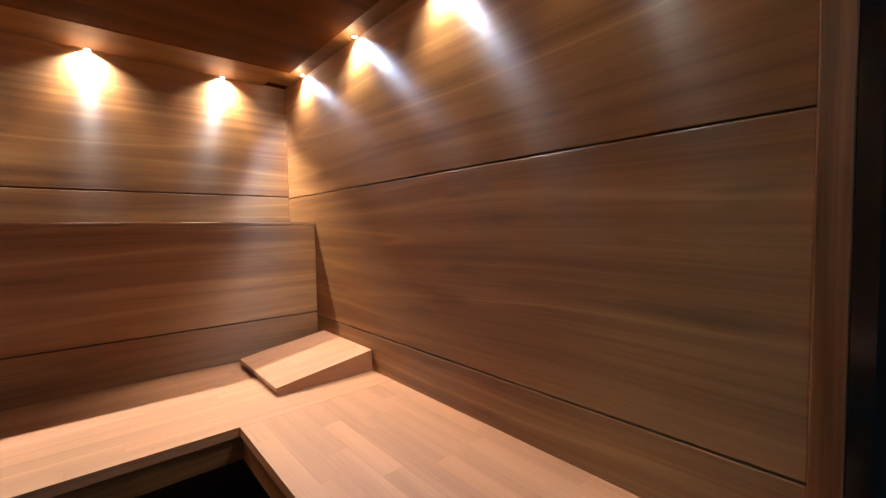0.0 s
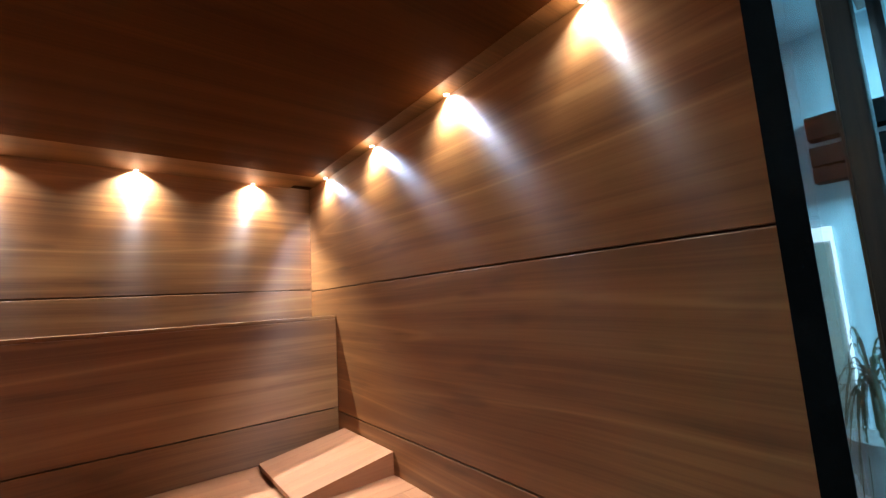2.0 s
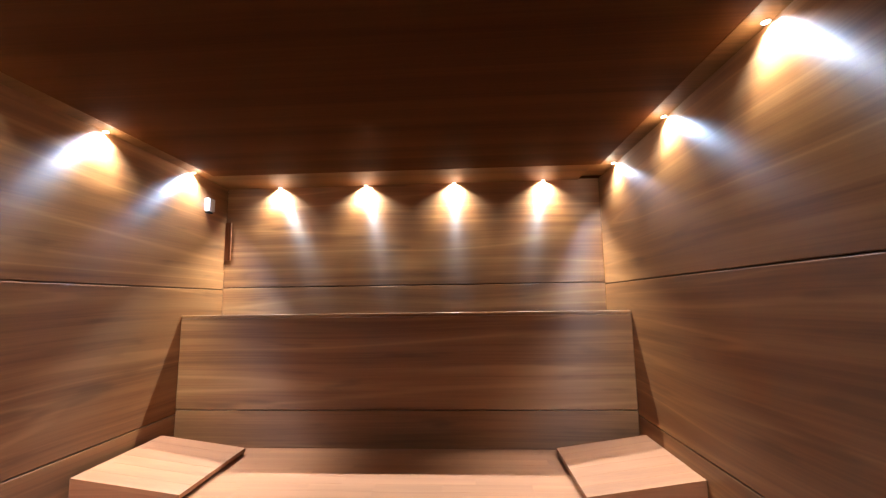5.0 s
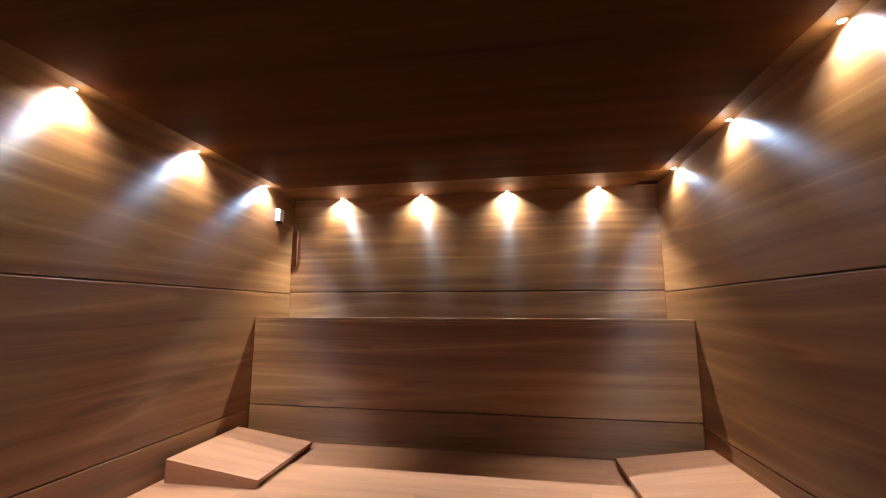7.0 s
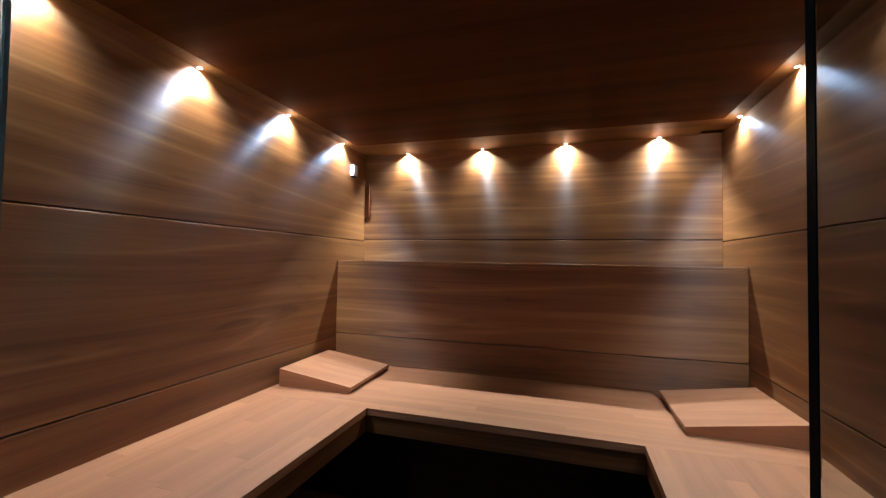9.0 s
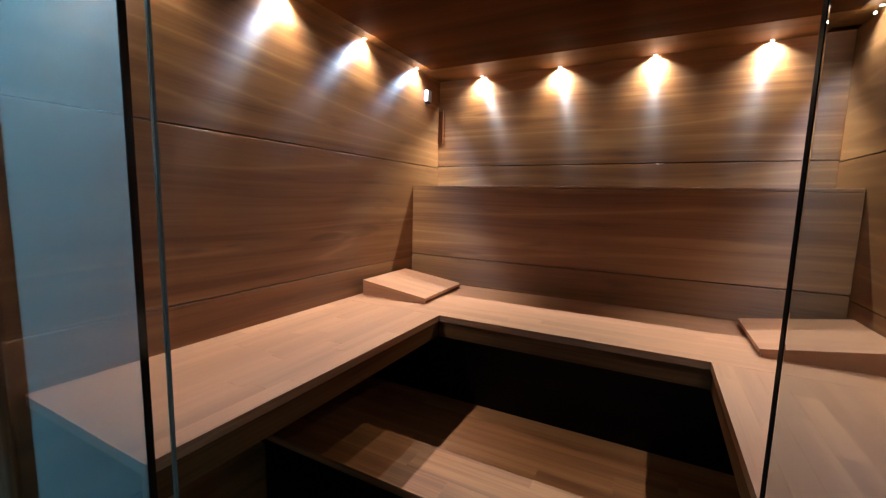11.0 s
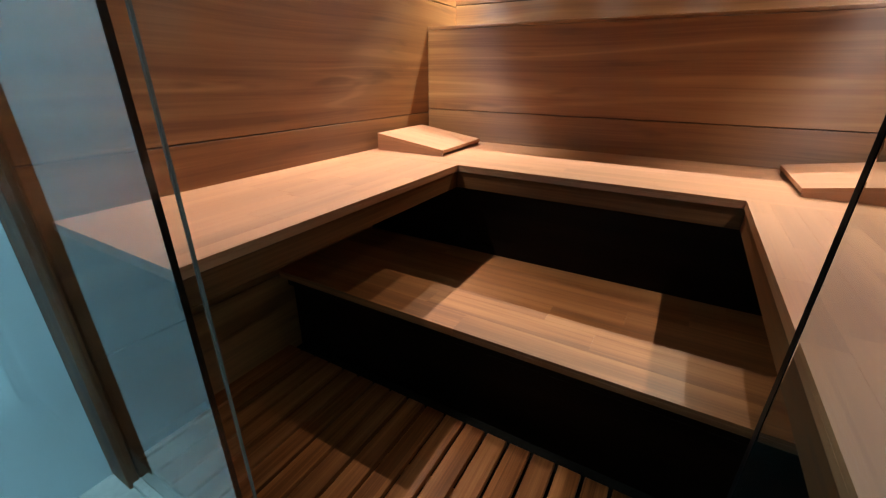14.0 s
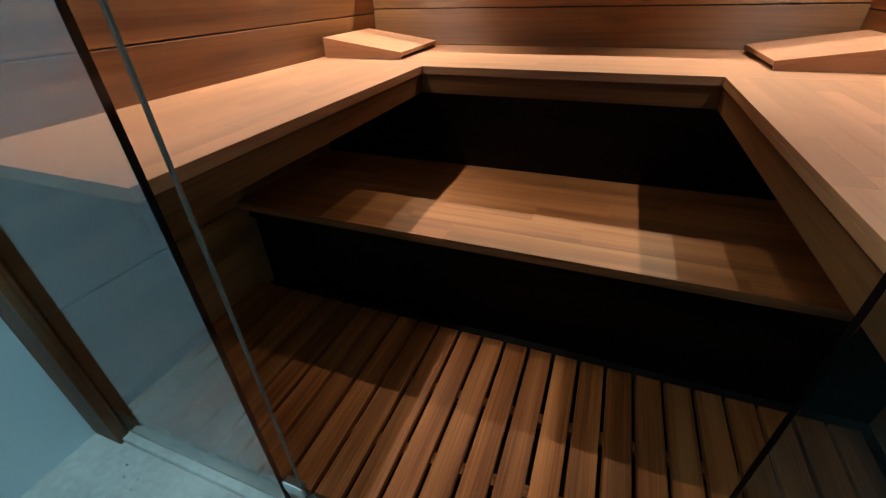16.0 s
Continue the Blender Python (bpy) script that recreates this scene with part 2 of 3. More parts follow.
# for hall walls out of view, dark to cut the cool bounce into the cabin
hall_light_trap = mottled("hall_light_trap_plaster", (0.055, 0.060, 0.062), (0.085, 0.090, 0.092), 1.5, 0.8, bump=0.1)
leaf_mat = mottled("dark_leaf", (0.015, 0.035, 0.02), (0.04, 0.075, 0.04), 20, 0.5)
pot_mat = mottled("grey_pot", (0.25, 0.25, 0.25), (0.34, 0.34, 0.33), 9, 0.6)
tile_mat = mottled("grey_green_wall_tile", (0.38, 0.42, 0.37), (0.50, 0.53, 0.47), 3, 0.3)
fill_black = mottled("glossy_black_fill", (0.004, 0.0045, 0.005), (0.008, 0.0085, 0.009), 30, 0.12, bump=0.02)
glass = clear_glass("grey_tinted_glass", (0.96, 0.96, 0.94), 1.85)
dark_glass = clear_glass("dark_grey_tinted_glass", (0.62, 0.66, 0.66), 1.07)
door_glass = clear_glass("clear_glass", (0.96, 0.98, 0.975))
edge_glass = mottled("ground_glass_edge", (0.12, 0.112, 0.10), (0.16, 0.15, 0.135), 18, 0.6)
for soft_black in (black_rubber, black_metal, cement, dark_edge, edge_glass):
    soft_black.node_tree.nodes["Principled BSDF"].inputs["Specular IOR Level"].default_value = 0.06
dark_edge.node_tree.nodes["Principled BSDF"].inputs["Specular IOR Level"].default_value = 0.01
lens_mat = glowing("led_lens", (1.0, 0.86, 0.68), 40.0)
# white doorway trim is no lamp; its glow replaces the light falling on it
trim_glow = glowing("white_trim_glow", (0.85, 0.97, 1.0), 2.0)
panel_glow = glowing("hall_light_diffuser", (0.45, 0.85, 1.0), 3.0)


# ---- building blocks ----
def part(name, bm, material, parent=None, label=""):
    me = bpy.data.meshes.new(name)
    bm.to_mesh(me)
    bm.free()
    me.materials.append(material)
    ob = new(name, me)
    if parent is not None:
        ob.parent = parent
    if label:
        tagged(ob, label)
    return ob


def box(x0, x1, y0, y1, z0, z1, bevel=0.0, segs=1, bm=None):
    b = bmesh.new()
    bmesh.ops.create_cube(b, size=1.0)
    for v in b.verts:
        v.co = Vector(((x0 + x1) / 2 + v.co.x * (x1 - x0), (y0 + y1) / 2 + v.co.y * (y1 - y0), (z0 + z1) / 2 + v.co.z * (z1 - z0)))
    if bevel:
        bmesh.ops.bevel(b, geom=list(b.edges), offset=bevel, segments=segs, affect="EDGES", profile=0.6)
    if bm is None:
        return b
    me = bpy.data.meshes.new("tmp")
    b.to_mesh(me); b.free()
    bm.from_mesh(me)
    bpy.data.meshes.remove(me)
    return bm


def tube(r0, r1, z0, z1, n=24, bm=None, at=(0, 0), inner=0.0):
    b = bm or bmesh.new()
    rings = []
    prof = [(r0, z0), (r1, z1)] if not inner else [(inner, z1), (r0, z1), (r0, z0), (inner, z0)]
    for r, z in prof:
        rings.append([b.verts.new((at[0] + r * math.cos(2 * math.pi * k / n), at[1] + r * math.sin(2 * math.pi * k / n), z)) for k in range(n)])
    pairs = list(zip(rings, rings[1:])) + ([(rings[-1], rings[0])] if inner else [])
    for p, q in pairs:
        for k in range(n):
            b.faces.new((p[k], p[(k + 1) % n], q[(k + 1) % n], q[k]))
    if not inner:
        b.faces.new(rings[0][::-1]); b.faces.new(rings[1])
    bmesh.ops.recalc_face_normals(b, faces=b.faces)
    return b


def empty(name, at=(0, 0, 0), rz=0):
    ob = new(name)
    ob.matrix_basis = pose(*at, 0, 0, rz)
    return ob


def piece_mesh(l, w, h, c, axis, mat, store={}):
    """A flat stave or board with eased top edges; alike pieces share one mesh."""
    key = (round(l, 3), round(w, 4), round(h, 4), axis, mat.name)
    if key not in store:
        sx, sy = (l, w) if axis == 0 else (w, l)
        vs = []
        for z, i in ((0, 0), (h - c, 0), (h, c)):
            vs += [(i, i, z), (sx - i, i, z), (sx - i, sy - i, z), (i, sy - i, z)]
        fs = [(3, 2, 1, 0), (8, 9, 10, 11)]
        for k in (0, 4):
            fs += [(k + a, k + (a + 1) % 4, k + 4 + (a + 1) % 4, k + 4 + a) for a in range(4)]
        me = bpy.data.meshes.new("stave")
        me.from_pydata(vs, [], fs)
        me.materials.append(mat)
        store[key] = me
    return store[key]


def staves(parent, x0, x1, y0, y1, z0, h, axis, width, mat, lengths, name="stave", seed=1, gap=0.0001):
    """Fills a rectangle with rows of staves laid end to end."""
    rnd = random.Random(seed)
    a0, a1, b0, b1 = (x0, x1, y0, y1) if axis == 0 else (y0, y1, x0, x1)
    rows = max(1, round((b1 - b0) / width))
    w = (b1 - b0) / rows
    for r in range(rows):
        a = a0
        first = rnd.choice(lengths) * rnd.choice((0.35, 0.6, 0.85, 1.0))
        while a < a1 - 1e-4:
            l = first if a == a0 else rnd.choice(lengths)
            if a1 - (a + l) < 0.12:
                l = a1 - a
            ob = new(name, piece_mesh(l - gap, w - gap, h, 0.00025, axis, mat))
            ob.parent = parent
            ob.location = (a, b0 + r * w, z0) if axis == 0 else (b0 + r * w, a, z0)
            a += l


# ---- the cabin's shell ----
def wall(name, core, panels, label, veneer):
    """A core wall with veneered panels hung on it, joints left open between them."""
    ob = part(name, box(*core), groove_mat)
    tagged(ob, label, "wall", kind="structure")
    for p in panels:
        part("panel", box(*p, bevel=0.0025, segs=2), veneer, ob)
    return ob


def bands(lo, hi, gap=0.0026, joints=JOINTS):
    zs = [lo] + [j for j in joints if lo + 0.02 < j < hi - 0.02] + [hi]
    return [(a + (gap if a != lo else 0), b - (gap if b != hi else 0)) for a, b in zip(zs, zs[1:])]


PT = 0.016
FRONT = 0.035
wall("wall_left", (-0.10, -PT, GY - 0.006, D + 0.1, 0, H), [(-PT, 0.0006 * (3 - k), GY - 0.006, D, a, b) for k, (a, b) in enumerate(bands(0.0, H, joints=SIDE_JOINTS))],
     "cabin wall of glossy walnut veneer panels with thin dark joints", veneer_y)
wall("wall_right", (W + PT, W + 0.10, FRONT, D + 0.1, 0, H), [(W - 0.0006 * (3 - k), W + PT, FRONT, D, a, b) for k, (a, b) in enumerate(bands(0.0, H, joints=SIDE_JOINTS))],
     "cabin wall of glossy walnut veneer panels with thin dark joints", veneer_y)
wall("wall_back", (-PT, W + PT, D + PT, D + 0.10, 0, H), [(0, W, D, D + PT, a, b) for a, b in bands(0.0, H)],
     "back wall of walnut veneer panels behind the backrest", veneer_x)
NX, NY = W - 0.12, D - 0.075               # open notch in the corner of the ceiling
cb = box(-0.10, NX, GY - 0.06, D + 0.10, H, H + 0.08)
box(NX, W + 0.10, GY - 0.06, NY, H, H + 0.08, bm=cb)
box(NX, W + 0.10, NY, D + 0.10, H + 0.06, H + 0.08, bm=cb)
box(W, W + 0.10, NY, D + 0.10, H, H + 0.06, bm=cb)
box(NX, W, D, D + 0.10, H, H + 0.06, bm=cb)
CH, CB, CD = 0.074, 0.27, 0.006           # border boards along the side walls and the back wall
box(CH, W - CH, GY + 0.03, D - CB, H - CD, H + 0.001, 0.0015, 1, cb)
tagged(part("ceiling", cb, ceiling_x), "dark walnut veneer ceiling with border boards coloured paler for light bounced off the walls", "ceiling", kind="structure")
for nm, d in (("trim_ceiling_border_left", (0.0, CH, GY + 0.03, D - CB)), ("trim_ceiling_border_right", (W - CH, W, GY + 0.03, D - CB)), ("trim_ceiling_border_back", (0.0, NX, D - CB + 0.0005, D)), ("trim_ceiling_border_corner", (NX + 0.0005, W, D - CB + 0.0005, NY))):
    tagged(part(nm, box(*d, H - 0.006, H - 0.0002), lit_border_x), "brown wooden border board of the ceiling, lightened for bounced lamp light", "ceiling trim", kind="structure")
tagged(part("floor", box(0, W, -0.02, D, -0.06, 0.0), cement), "cement floor under the wooden duckboard, coloured near black for its shade", "floor", kind="structure")

# ---- glass front ----
def frame_post(name, x0, x1, y0, y1, label, mat=frame_z):
    ob = tagged(part(name, box(x0, x1, y0, y1, 0.0, H, 0.003, 2), mat), label, "door frame", kind="structure")
    return ob


frame_post("trim_post_left", 0.012, 0.128, -0.108, GY - 0.0075, "upright dark brown wooden post in front of the fixed glass pane", post_z)
frame_post("trim_post_right", W - 0.012, W + 0.10, -0.010, FRONT - 0.001, "upright reddish brown wooden post inside the glass front")
frame_post("trim_post_right_outer", W + 0.02, W + 0.085, -0.136, -0.098, "upright dark brown wooden post in front of the fixed glass pane", outer_post_z)
# added black strip between post and pane, in place of a dark glass face
for nm, x0, x1 in (("trim_channel_right", W - 0.010, W + 0.10),):
    tagged(part(nm, box(x0, x1, GY - 0.012, -0.0105, 0.0, H, 0.001), fill_black), "black upright strip beside the post, added in place of dark reflecting glass", "glass channel", kind="structure")
tagged(part("trim_sill", box(0.129, 0.78, -0.098, -0.038, 0.0, 0.021, 0.003), hall_floor_mat), "low pale stone sill under the fixed glass", "sill", kind="structure")
tagged(part("trim_sill_right", box(1.57, W + 0.02, -0.098, -0.038, 0.0, 0.021, 0.003), hall_floor_mat), "low pale stone sill under the fixed glass", "sill", kind="structure")


def glass_panel(name, x0, x1, edge_at, edge_mat, glass, label, GT=GT):
    ob = empty(name)
    part("pane", box(x0, x1, GY - GT / 2, GY + GT / 2, 0.022, H - 0.271, 0.0008), glass, ob)
    s = 0.0022 if GT > 0.01 else 0.0008
    xs = (edge_at, edge_at + s) if edge_at >= x1 - 1e-6 else (edge_at - s, edge_at)
    part("edge_seal", box(xs[0], xs[1], GY - GT / 2 - 0.0005, GY + GT / 2 + 0.0005, 0.022, H - 0.271), edge_mat, ob, "dark edge of the glass pane")
    return tagged(ob, label, "glass panel")


XG0, XG1, XDOOR = 0.735, 1.568, 0.81
glass_panel("fixed_glass_panel", 0.002, XG0, XG0, black_rubber, glass, "fixed grey-tinted glass pane with a black edge beside the bench")
glass_panel("fixed_glass_panel", XG1, W - 0.011, XG1, dark_edge, dark_glass, "fixed grey-tinted glass pane with a dark edge by the doorway", 0.0085)
door = empty("glass_door", (XDOOR, GY, 0))
part("pane", box(-0.005, 0.005, -0.78, -0.001, 0.031, H - 0.311), door_glass, door)
part("door_edge", box(-0.0052, 0.0052, -0.003, 0.0020, 0.03, H - 0.31), edge_glass, door, "pale ground edge of the glass")
part("hinge", box(-0.055, 0.010, -0.010, 0.012, 0.11, 0.15, 0.003, 2), chrome, door, "chrome hinge clamp")
tagged(door, "clear frameless glass door standing wide open on a chrome hinge", "door")

# unseen beam, added to keep hall light out of the cabin
tagged(part("trim_transom", box(-0.10, W + 0.10, GY - 0.028, GY + 0.028, H - 0.27, H - 0.001, 0.003, 2), frame_x), "unseen level wooden beam above the glass front, added to block hall light", "transom", kind="structure")

# ---- benches ----
def upper_bench(name, x0, x1, y0, y1, axis, mat, front, label, seed):
    """Thick stave board with a narrow apron set back under its front edge and a closing panel below, near black for the
    shade there.
    """
    ob = empty(name, (0, 0, 0))
    board = part("board", box(x0, x1, y0, y1, BENCH - 0.030, BENCH - 0.012, 0.0012), mat, ob)
    staves(board, x0, x1, y0, y1, BENCH - 0.012, 0.012, axis, 0.066, mat, (0.26, 0.34, 0.42, 0.52), seed=seed)
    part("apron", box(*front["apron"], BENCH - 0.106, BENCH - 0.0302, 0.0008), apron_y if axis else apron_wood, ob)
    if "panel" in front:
        part("closing_panel", box(*front["panel"], front["z0"], BENCH - 0.031), shade_board, ob)
    return tagged(ob, label, "sauna bench", group="sauna benches")


upper_bench("sauna_bench", 0.003, XL, -0.004, YB - 0.001, 1, stave_y,
            dict(apron=(XL - 0.026, XL - 0.007, 0.0, YB + 0.006)),
            "pale brown laminated wooden bench along the wall", 3)
upper_bench("sauna_bench", XR, W - 0.003, -0.004, YB - 0.001, 1, stave_y,
            dict(apron=(XR + 0.007, XR + 0.026, 0.0, YB + 0.006)),
            "pale brown laminated wooden bench along the wall", 5)
upper_bench("sauna_bench", 0.003, W - 0.003, YB, YBR - 0.001, 0, stave_x,
            dict(apron=(XL - 0.006, XR + 0.006, YB + 0.007, YB + 0.026), panel=(0.002, W - 0.002, YB + 0.075, YB + 0.09), z0=0.001),
            "pale brown laminated wooden bench below the backrest", 7)

step = empty("bench_step")
SX0, SX1 = 0.003, W - 0.003
sb = part("board", box(SX0, SX1, 0.672, YB + 0.07, STEP - 0.032, STEP - 0.012, 0.0012), step_x, step)
staves(sb, SX0, SX1, 0.672, YB + 0.07, STEP - 0.012, 0.012, 0, 0.112, step_x, (0.62, 0.9, 1.2), name="board", seed=11)
# step apron and riser take the same colour, in place of shade
part("apron", box(SX0, SX1, 0.712, 0.728, STEP - 0.09, STEP - 0.0325, 0.0015), shade_board, step)
part("riser", box(SX0, SX1, 0.74, 0.755, 0.0, STEP - 0.037), shade_board, step)
tagged(step, "low brown wooden step between the benches", "bench step")

# ---- backrest ----
br = empty("backrest")
for a, b in bands(BENCH + 0.002, ZBR - 0.018, 0.0024):
    part("panel", box(0.0025, W - 0.0025, YBR, YBR + 0.018, a, b, 0.002, 2), veneer_x, br)
part("backing", box(0.0025, W - 0.0025, YBR + 0.0185, YBR + 0.03, BENCH + 0.002, ZBR - 0.018), groove_mat, br)
part("top_rail", box(0.0025, W - 0.0025, YBR - 0.001, YBR + 0.031, ZBR - 0.0165, ZBR, 0.002, 2), veneer_x, br)
tagged(br, "wide upright walnut veneer backrest standing on the bench", "backrest")


# ---- headrests ----
def headrest(at, flip, turn=0.0):
    """A tilted board on two wedge cheeks; the high end leans on the wall, the low end is open."""
    ob = empty("headrest", at, turn)
    s = -1 if flip else 1
    L, WD, lo, hi, t = 0.40, 0.468, 0.030, 0.088, 0.016
    tilt = (hi - lo) / L
    for k in range(6):
        bm = bmesh.new()
        y0, y1 = k * WD / 6 + 0.0003, (k + 1) * WD / 6 - 0.0003
        vs = [bm.verts.new((s * x, y, z)) for x, z0 in ((0.0, lo), (L, hi)) for y in (y0, y1) for z in (z0 - t, z0)]
        for f in ((0, 1, 3, 2), (4, 6, 7, 5), (0, 4, 5, 1), (2, 3, 7, 6), (1, 5, 7, 3), (0, 2, 6, 4)):
            bm.faces.new([vs[i] for i in f])
        bmesh.ops.recalc_face_normals(bm, faces=bm.faces)
        part("stave", bm, stave_x, ob)
    for y in (0.001, WD - 0.019):
        bm = bmesh.new()
        x0, x1 = 0.006, L
        z = lambda x: lo + tilt * x - t - 0.0005
        loop = [(x0, 0.0), (x1, 0.0), (x1, z(x1)), (x0, z(x0))]
        a = [bm.verts.new((s * px, y, pz)) for px, pz in loop]
        b = [bm.verts.new((s * px, y + 0.018, pz)) for px, pz in loop]
        bm.faces.new(a); bm.faces.new(b[::-1])
        for i in range(4):
            bm.faces.new((a[i], b[i], b[(i + 1) % 4], a[(i + 1) % 4]))
        bmesh.ops.recalc_face_normals(bm, faces=bm.faces)
        part("cheek", bm, stave_x, ob)
    part("end_board", box(*sorted((s * (L - 0.018), s * (L - 0.001))), 0.02, WD - 0.02, 0.0, hi - t - 0.002), stave_y, ob)
    return tagged(ob, "wedge-shaped pale wooden headrest lying on the bench", "headrest", group="headrests")


headrest((W - 0.404, 1.422, BENCH + 0.001), False)
headrest((0.434, 1.405, BENCH + 0.001), True, 2.0)

# ---- duckboard ----
duck = empty("duckboard")
P, GAP = 0.0877, 0.013
def slat(x0, w):
    ob = new("slat", piece_mesh(0.695, w, 0.022, 0.002, 1, slat_y))
    ob.parent = duck
    ob.location = (x0, -0.035, 0.026)


for k in range(-5, 20):
    slat(0.4445 + k * P + GAP / 2, P - GAP)
for y in (0.155, 0.385):
    part("crossbar", box(0.02, W - 0.05, y, y + 0.034, 0.001, 0.0255, 0.001), crossbar_x, duck)
tagged(duck, "reddish brown wooden duckboard of parallel slats on the floor", "duckboard")

# ---- downlights ----
def downlight(power=1.0, spill=1.0, lean=0):
    """Local +y faces the wall. Power is its share of the full brightness, spill that of its glow on the ceiling, lean the tilt of its beam to the wall;
    the faceted reflector throws two warm rays beside its white beam."""
    ob = empty("downlight")
    part("ring", tube(0.0135, 0.0135, -0.004, 0.0, 28, inner=0.0098), chrome, ob, "small chrome ring")
    part("lens", tube(0.0095, 0.0095, -0.003, -0.0005, 20), lens_mat, ob, "glowing warm white lens")
    for nm, kind, colour, watts, tilt_wall, tilt_side, angle, blend in (
            ("flood", "SPOT", (1.0, 0.94, 0.72), FLOOD * power, 0, 0, 140, 1.0),
            ("beam", "SPOT", (1.0, 0.95, 0.71), BEAM * power, lean, 0, 77 if lean == 0 else 86, 0.55),
            ("scallop", "SPOT", (0.84, 1.0, 1.30), SCALLOP * power, 32, 0, 140, 0.5),
            ("warm_ray", "SPOT", (1.0, 0.76, 0.44), RAY * power, 3, 36, 30, 0.9),
            ("warm_ray", "SPOT", (1.0, 0.76, 0.44), RAY * power, 3, -36, 30, 0.9),
            ("glow", "POINT", (1.0, 0.82, 0.58), GLOW * spill, 0, 0, 0, 0)):
        d = bpy.data.lights.new(nm, kind)
        d.energy, d.color, d.shadow_soft_size = watts, colour, 0.006
        if kind == "SPOT":
            d.spot_size, d.spot_blend = radians(angle), blend
        lt = new(nm, d)
        lt.parent = ob
        lt.matrix_basis = pose(0, 0 if kind == "SPOT" else -0.02, -0.012 if kind == "SPOT" else -0.03, tilt_wall, tilt_side, 0)
    return tagged(ob, "small round recessed downlight shining down the wall", "downlight", group="downlights")


OFF = 0.0155
for power, spill, spots in ((1.15, 0.15, [(x, D - OFF, 0) for x in (0.338, 0.870, 1.406, 1.935)]),
                            (1.0, 1.0, [(OFF, y, 90) for y in (1.965, 1.425, 0.885)]),
                            (0.60, 1.0, [(W - OFF, y, -90) for y in (2.02, 1.475, 0.93)]),
                            (0.65, 0.8, [(OFF, 0.345, 90)]),
                            (0.25, 0.8, [(W - OFF, 0.385, -90)])):     # the lamps by the glass front are dimmer
    lamp = downlight(power, spill, 0 if spots[0][2] else -10)
    lamp.matrix_basis = pose(*spots[0][:2], H - 0.0065, 0, 0, spots[0][2])
    for x, y, rz in spots[1:]:
        copy_thing(lamp, pose(x, y, H - 0.0065, 0, 0, rz))

# ---- sensor ----
sen = empty("temperature_sensor", (0.0005, 2.118, 2.09))
part("housing", box(0, 0.03, -0.026, 0.026, 0.012, 0.085, 0.005, 2), white_plastic, sen)
part("grille", box(0, 0.026, -0.018, 0.018, 0.0, 0.0118, 0.002), black_rubber, sen, "dark grille under the housing")
tagged(sen, "small white plastic sensor box on the wall", "sensor")

# ---- dark strip in place of the sensor's shadow in the corner ----
strip = part("wooden_strip", box(0.002, 0.038, D - 0.012, D - 0.0005, 1.842, 2.073, 0.002, 2), frame_z)
tagged(strip, "short dark upright strip in the corner, standing in for the sensor's shadow", "wooden strip")

# ---- the hall outside ----
HX0, HX1, HY, HH = 0.012, 4.2, -2.6, 2.85
def slab(name, dims, mat, label, cat):
    return tagged(part(name, box(*dims), mat), label, cat, kind="structure")


slab("hall_floor", (-0.1, HX1 + 0.1, HY - 0.1, -0.021, -0.08, -0.0), hall_floor_mat, "pale grey stone floor of the hall", "floor")
slab("hall_floor_side", (W + 0.101, HX1 + 0.1, -0.020, 1.6, -0.08, -0.0), hall_floor_mat, "pale grey stone floor of the hall", "floor")
slab("hall_wall_left", (HX0 - 0.12, HX0 - 0.001, HY, -0.1085, 0, HH), hall_paint, "smooth pale hall wall in cool light", "wall")
slab("hall_wall_rear", (HX0 - 0.12, HX1 + 0.1, HY - 0.1, HY - 0.001, 0, HH), hall_light_trap, "unseen hall wall, dark grey to swallow stray hall light", "wall")
slab("hall_wall_right", (HX1, HX1 + 0.1, HY, 1.6, 0, HH), hall_paint, "smooth pale hall wall in cool light", "wall")
slab("hall_wall_far", (W + 0.101, HX1 + 0.1, 1.601, 1.7, 0, HH), hall_light_trap, "unseen hall wall, dark grey to swallow stray hall light", "wall")
slab("hall_ceiling", (HX0 - 0.12, HX1 + 0.1, HY - 0.1, 1.7, HH, HH + 0.08), hall_paint, "smooth pale hall ceiling in cool light", "ceiling")
slab("trim_fascia", (-0.1, W + 0.1, -0.15, GY - 0.062, H + 0.001, HH - 0.001), frame_x, "wooden fascia above the glass front", "fascia")


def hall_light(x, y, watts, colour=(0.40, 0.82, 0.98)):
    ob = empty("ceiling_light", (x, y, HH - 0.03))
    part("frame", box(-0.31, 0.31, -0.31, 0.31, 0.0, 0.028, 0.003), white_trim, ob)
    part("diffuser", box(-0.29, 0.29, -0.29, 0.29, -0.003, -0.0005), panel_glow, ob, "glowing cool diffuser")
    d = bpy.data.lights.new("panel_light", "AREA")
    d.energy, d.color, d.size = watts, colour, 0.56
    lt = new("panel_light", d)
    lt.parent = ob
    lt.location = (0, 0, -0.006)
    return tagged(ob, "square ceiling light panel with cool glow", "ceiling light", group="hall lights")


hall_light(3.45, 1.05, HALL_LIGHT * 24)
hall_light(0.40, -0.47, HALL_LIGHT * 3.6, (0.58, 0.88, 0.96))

# lit doorway in the hall's side wall
dw = empty("doorway_frame", (HX1 - 0.001, -0.43, 0))
part("jamb", box(-0.014, 0.0, -0.012, 0.0, 0, 1.745, 0.002), trim_glow, dw, "white trim, given a glow in place of the light on it")
part("jamb", box(-0.014, 0.0, -0.815, -0.803, 0, 1.745, 0.002), trim_glow, dw, "white trim, given a glow in place of the light on it")
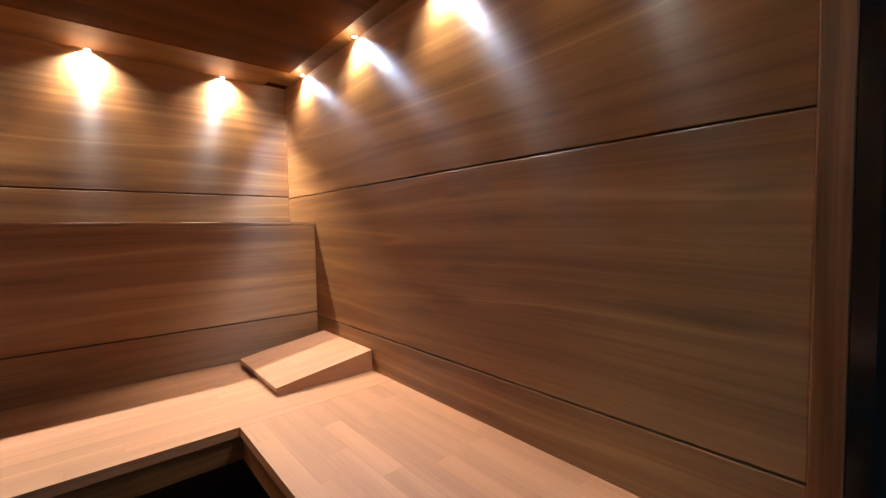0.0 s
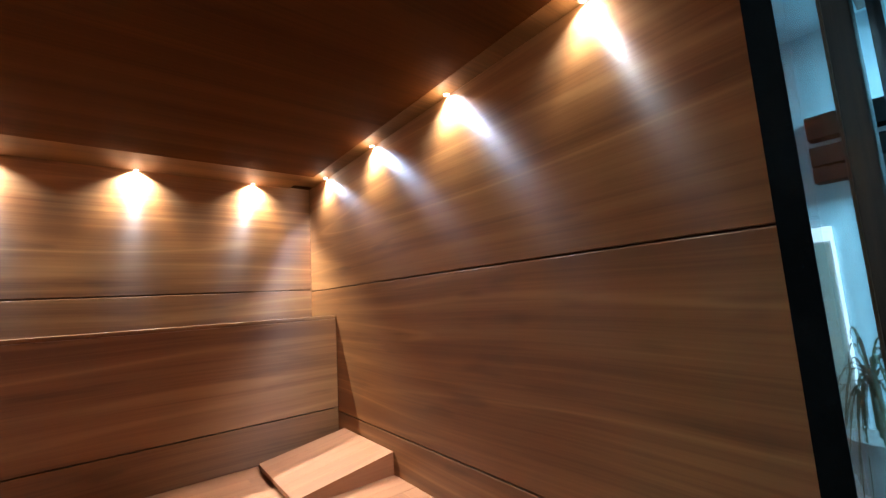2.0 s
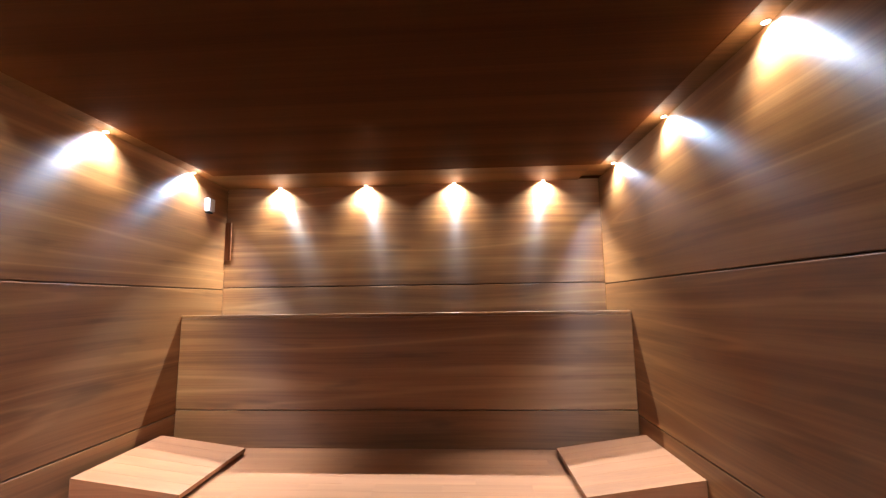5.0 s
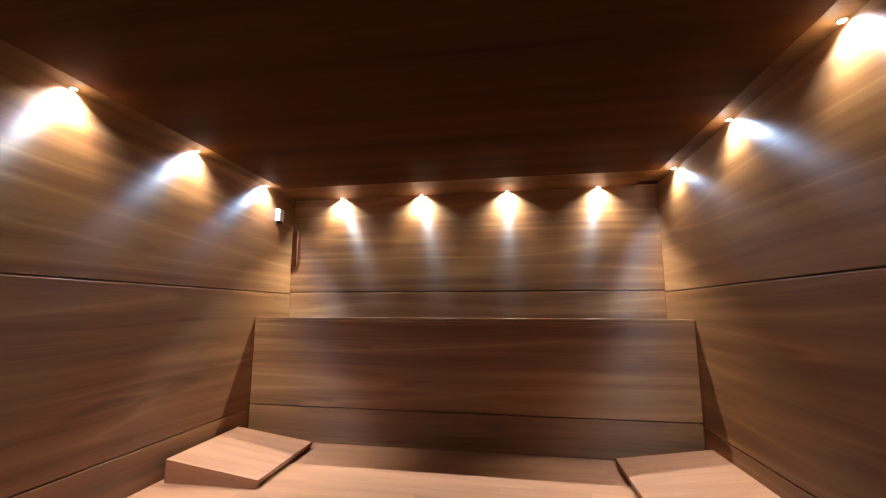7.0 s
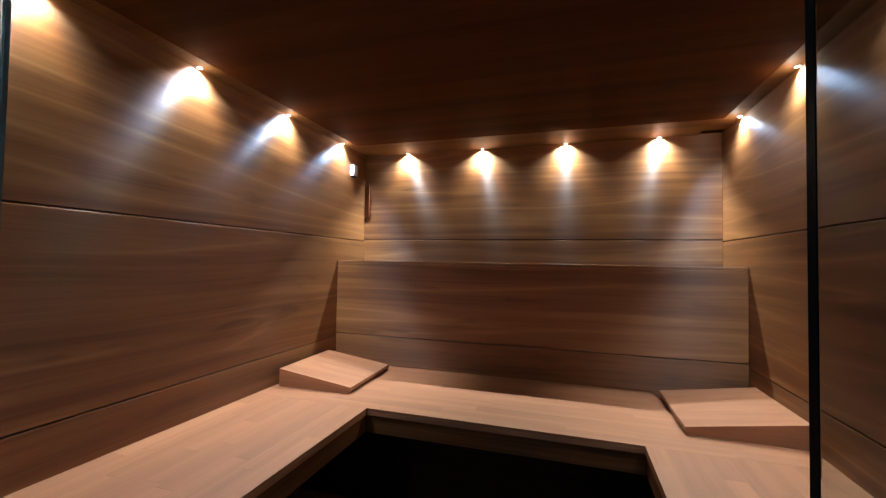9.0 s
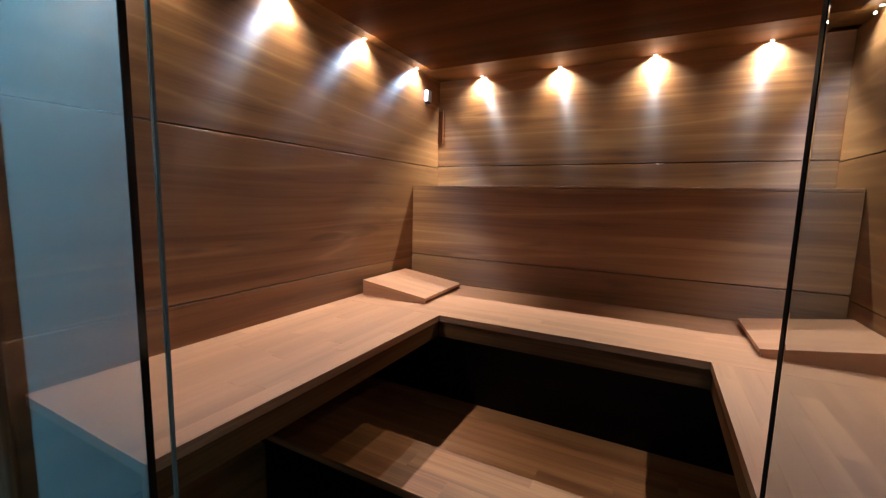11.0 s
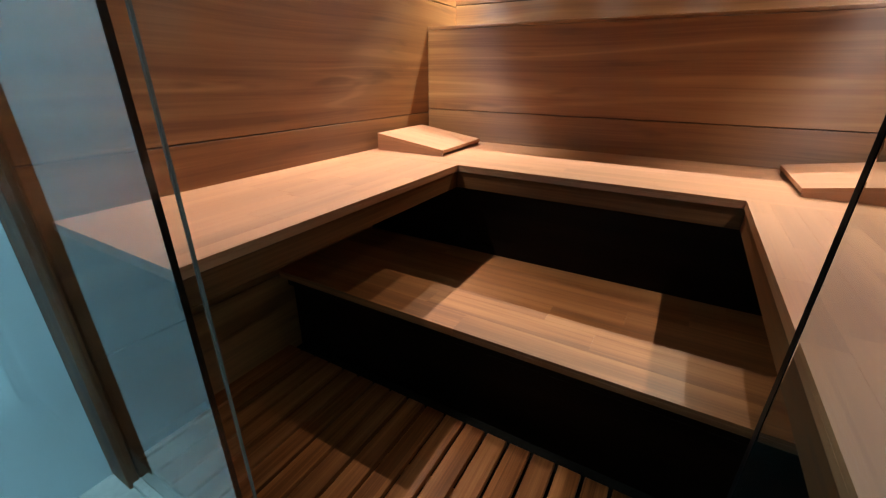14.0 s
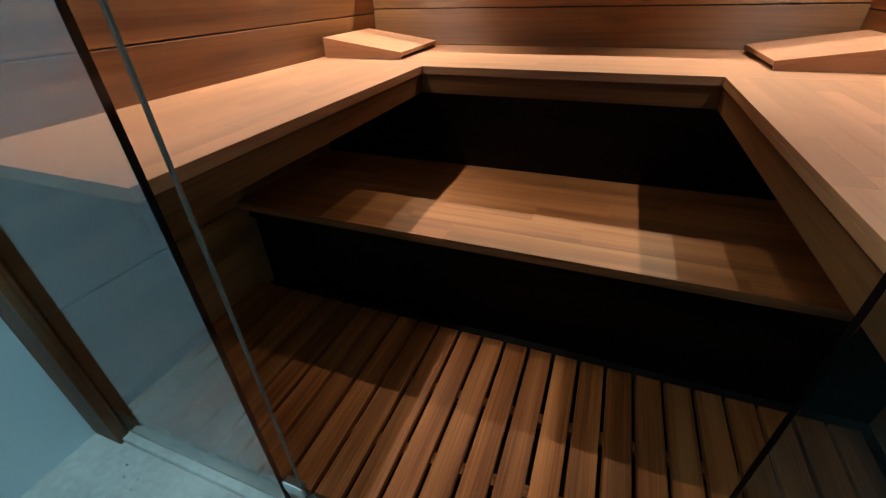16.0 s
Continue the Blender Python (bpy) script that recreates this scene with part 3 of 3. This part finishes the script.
part("lintel", box(-0.014, 0.0, -0.815, 0.0, 1.746, 1.82, 0.002), trim_glow, dw, "white trim, given a glow in place of the light on it")
for r in range(6):
    for c in range(3):
        part("tile", box(-0.012, -0.002, -0.800 + c * 0.262, -0.800 + c * 0.262 + 0.258, 0.003 + r * 0.290, 0.003 + r * 0.290 + 0.286, 0.0015), tile_mat, dw)
tagged(dw, "pale tiled doorway recess with white trim that is given a glow", "doorway")

# black shelves, stepped one below another
for y1, z0, z1 in ((0.15, 2.258, 2.375), (0.125, 2.119, 2.215), (0.10, 2.035, 2.108)):
    tagged(part("wall_shelf", box(HX1 - 0.10, HX1 - 0.001, -0.45, y1, z0, z1, 0.004, 2), black_metal), "thick black shelf board fixed to the hall wall", "shelf", group="wall shelves")


def plant(at):
    """Thin arching leaves from one stem in a pot."""
    ob = empty("potted_plant", at)
    part("pot", tube(0.09, 0.13, 0.0, 0.24, 28), pot_mat, ob)
    part("stem", tube(0.008, 0.005, 0.2405, 0.46, 10), leaf_mat, ob)
    rnd = random.Random(4)
    for k in range(46):
        bm = bmesh.new()
        a, reach, rise, z0 = rnd.uniform(0, 6.28), rnd.uniform(0.10, 0.25), rnd.uniform(0.05, 0.26), rnd.uniform(0.40, 0.50)
        drop = rnd.choice((0.05, 0.15, 0.4, 0.55, 0.65)) * rnd.uniform(0.8, 1.2)
        prev = None
        for i in range(9):
            u = i / 8
            r, z, w = reach * u, z0 + rise * math.sin(u * 2.2) - drop * u * u, 0.0045 * math.sin(math.pi * min(1, 0.1 + u * 0.9)) + 0.0008
            c, n = Vector((r * math.cos(a), r * math.sin(a), z)), Vector((-math.sin(a), math.cos(a), 0)) * w
            row = [bm.verts.new(c - n), bm.verts.new(c + Vector((0, 0, 0.002))), bm.verts.new(c + n)]
            if prev:
                for q in range(2):
                    bm.faces.new((prev[q], prev[q + 1], row[q + 1], row[q]))
            prev = row
        part("leaf", bm, leaf_mat, ob)
    return tagged(ob, "potted plant with thin dark arching leaves on a white plinth", "plant")


tagged(part("plinth", box(HX1 - 0.42, HX1 - 0.03, -0.62, -0.17, 0.0, 0.62, 0.006, 2), white_trim), "low white plinth by the hall wall", "plinth")
plant((HX1 - 0.22, -0.36, 0.6205))

# ---- crumbs of dust by the post ----
crumbs = bmesh.new()
rnd = random.Random(8)
for k in range(10):
    near = rnd.random() ** 1.6
    x, y, size = 0.20 + near * 0.16 + rnd.uniform(-0.02, 0.02), -0.125 - near * 0.12 + rnd.uniform(-0.045, 0.02), rnd.uniform(0.001, 0.0038)
    blob = bmesh.ops.create_icosphere(crumbs, subdivisions=1, radius=size)["verts"]
    for v in blob:
        v.co = Vector((x + v.co.x * rnd.uniform(0.7, 1.5), y + v.co.y * rnd.uniform(0.7, 1.5), max(0.0002, size * 0.5 + v.co.z * rnd.uniform(0.4, 0.9))))
tagged(part("dust_crumbs", crumbs, mottled("dark_dust", (0.05, 0.05, 0.048), (0.11, 0.10, 0.095), 60, 0.9)), "dark crumbs of dust on the hall floor by the post", "dust", kind="stuff")
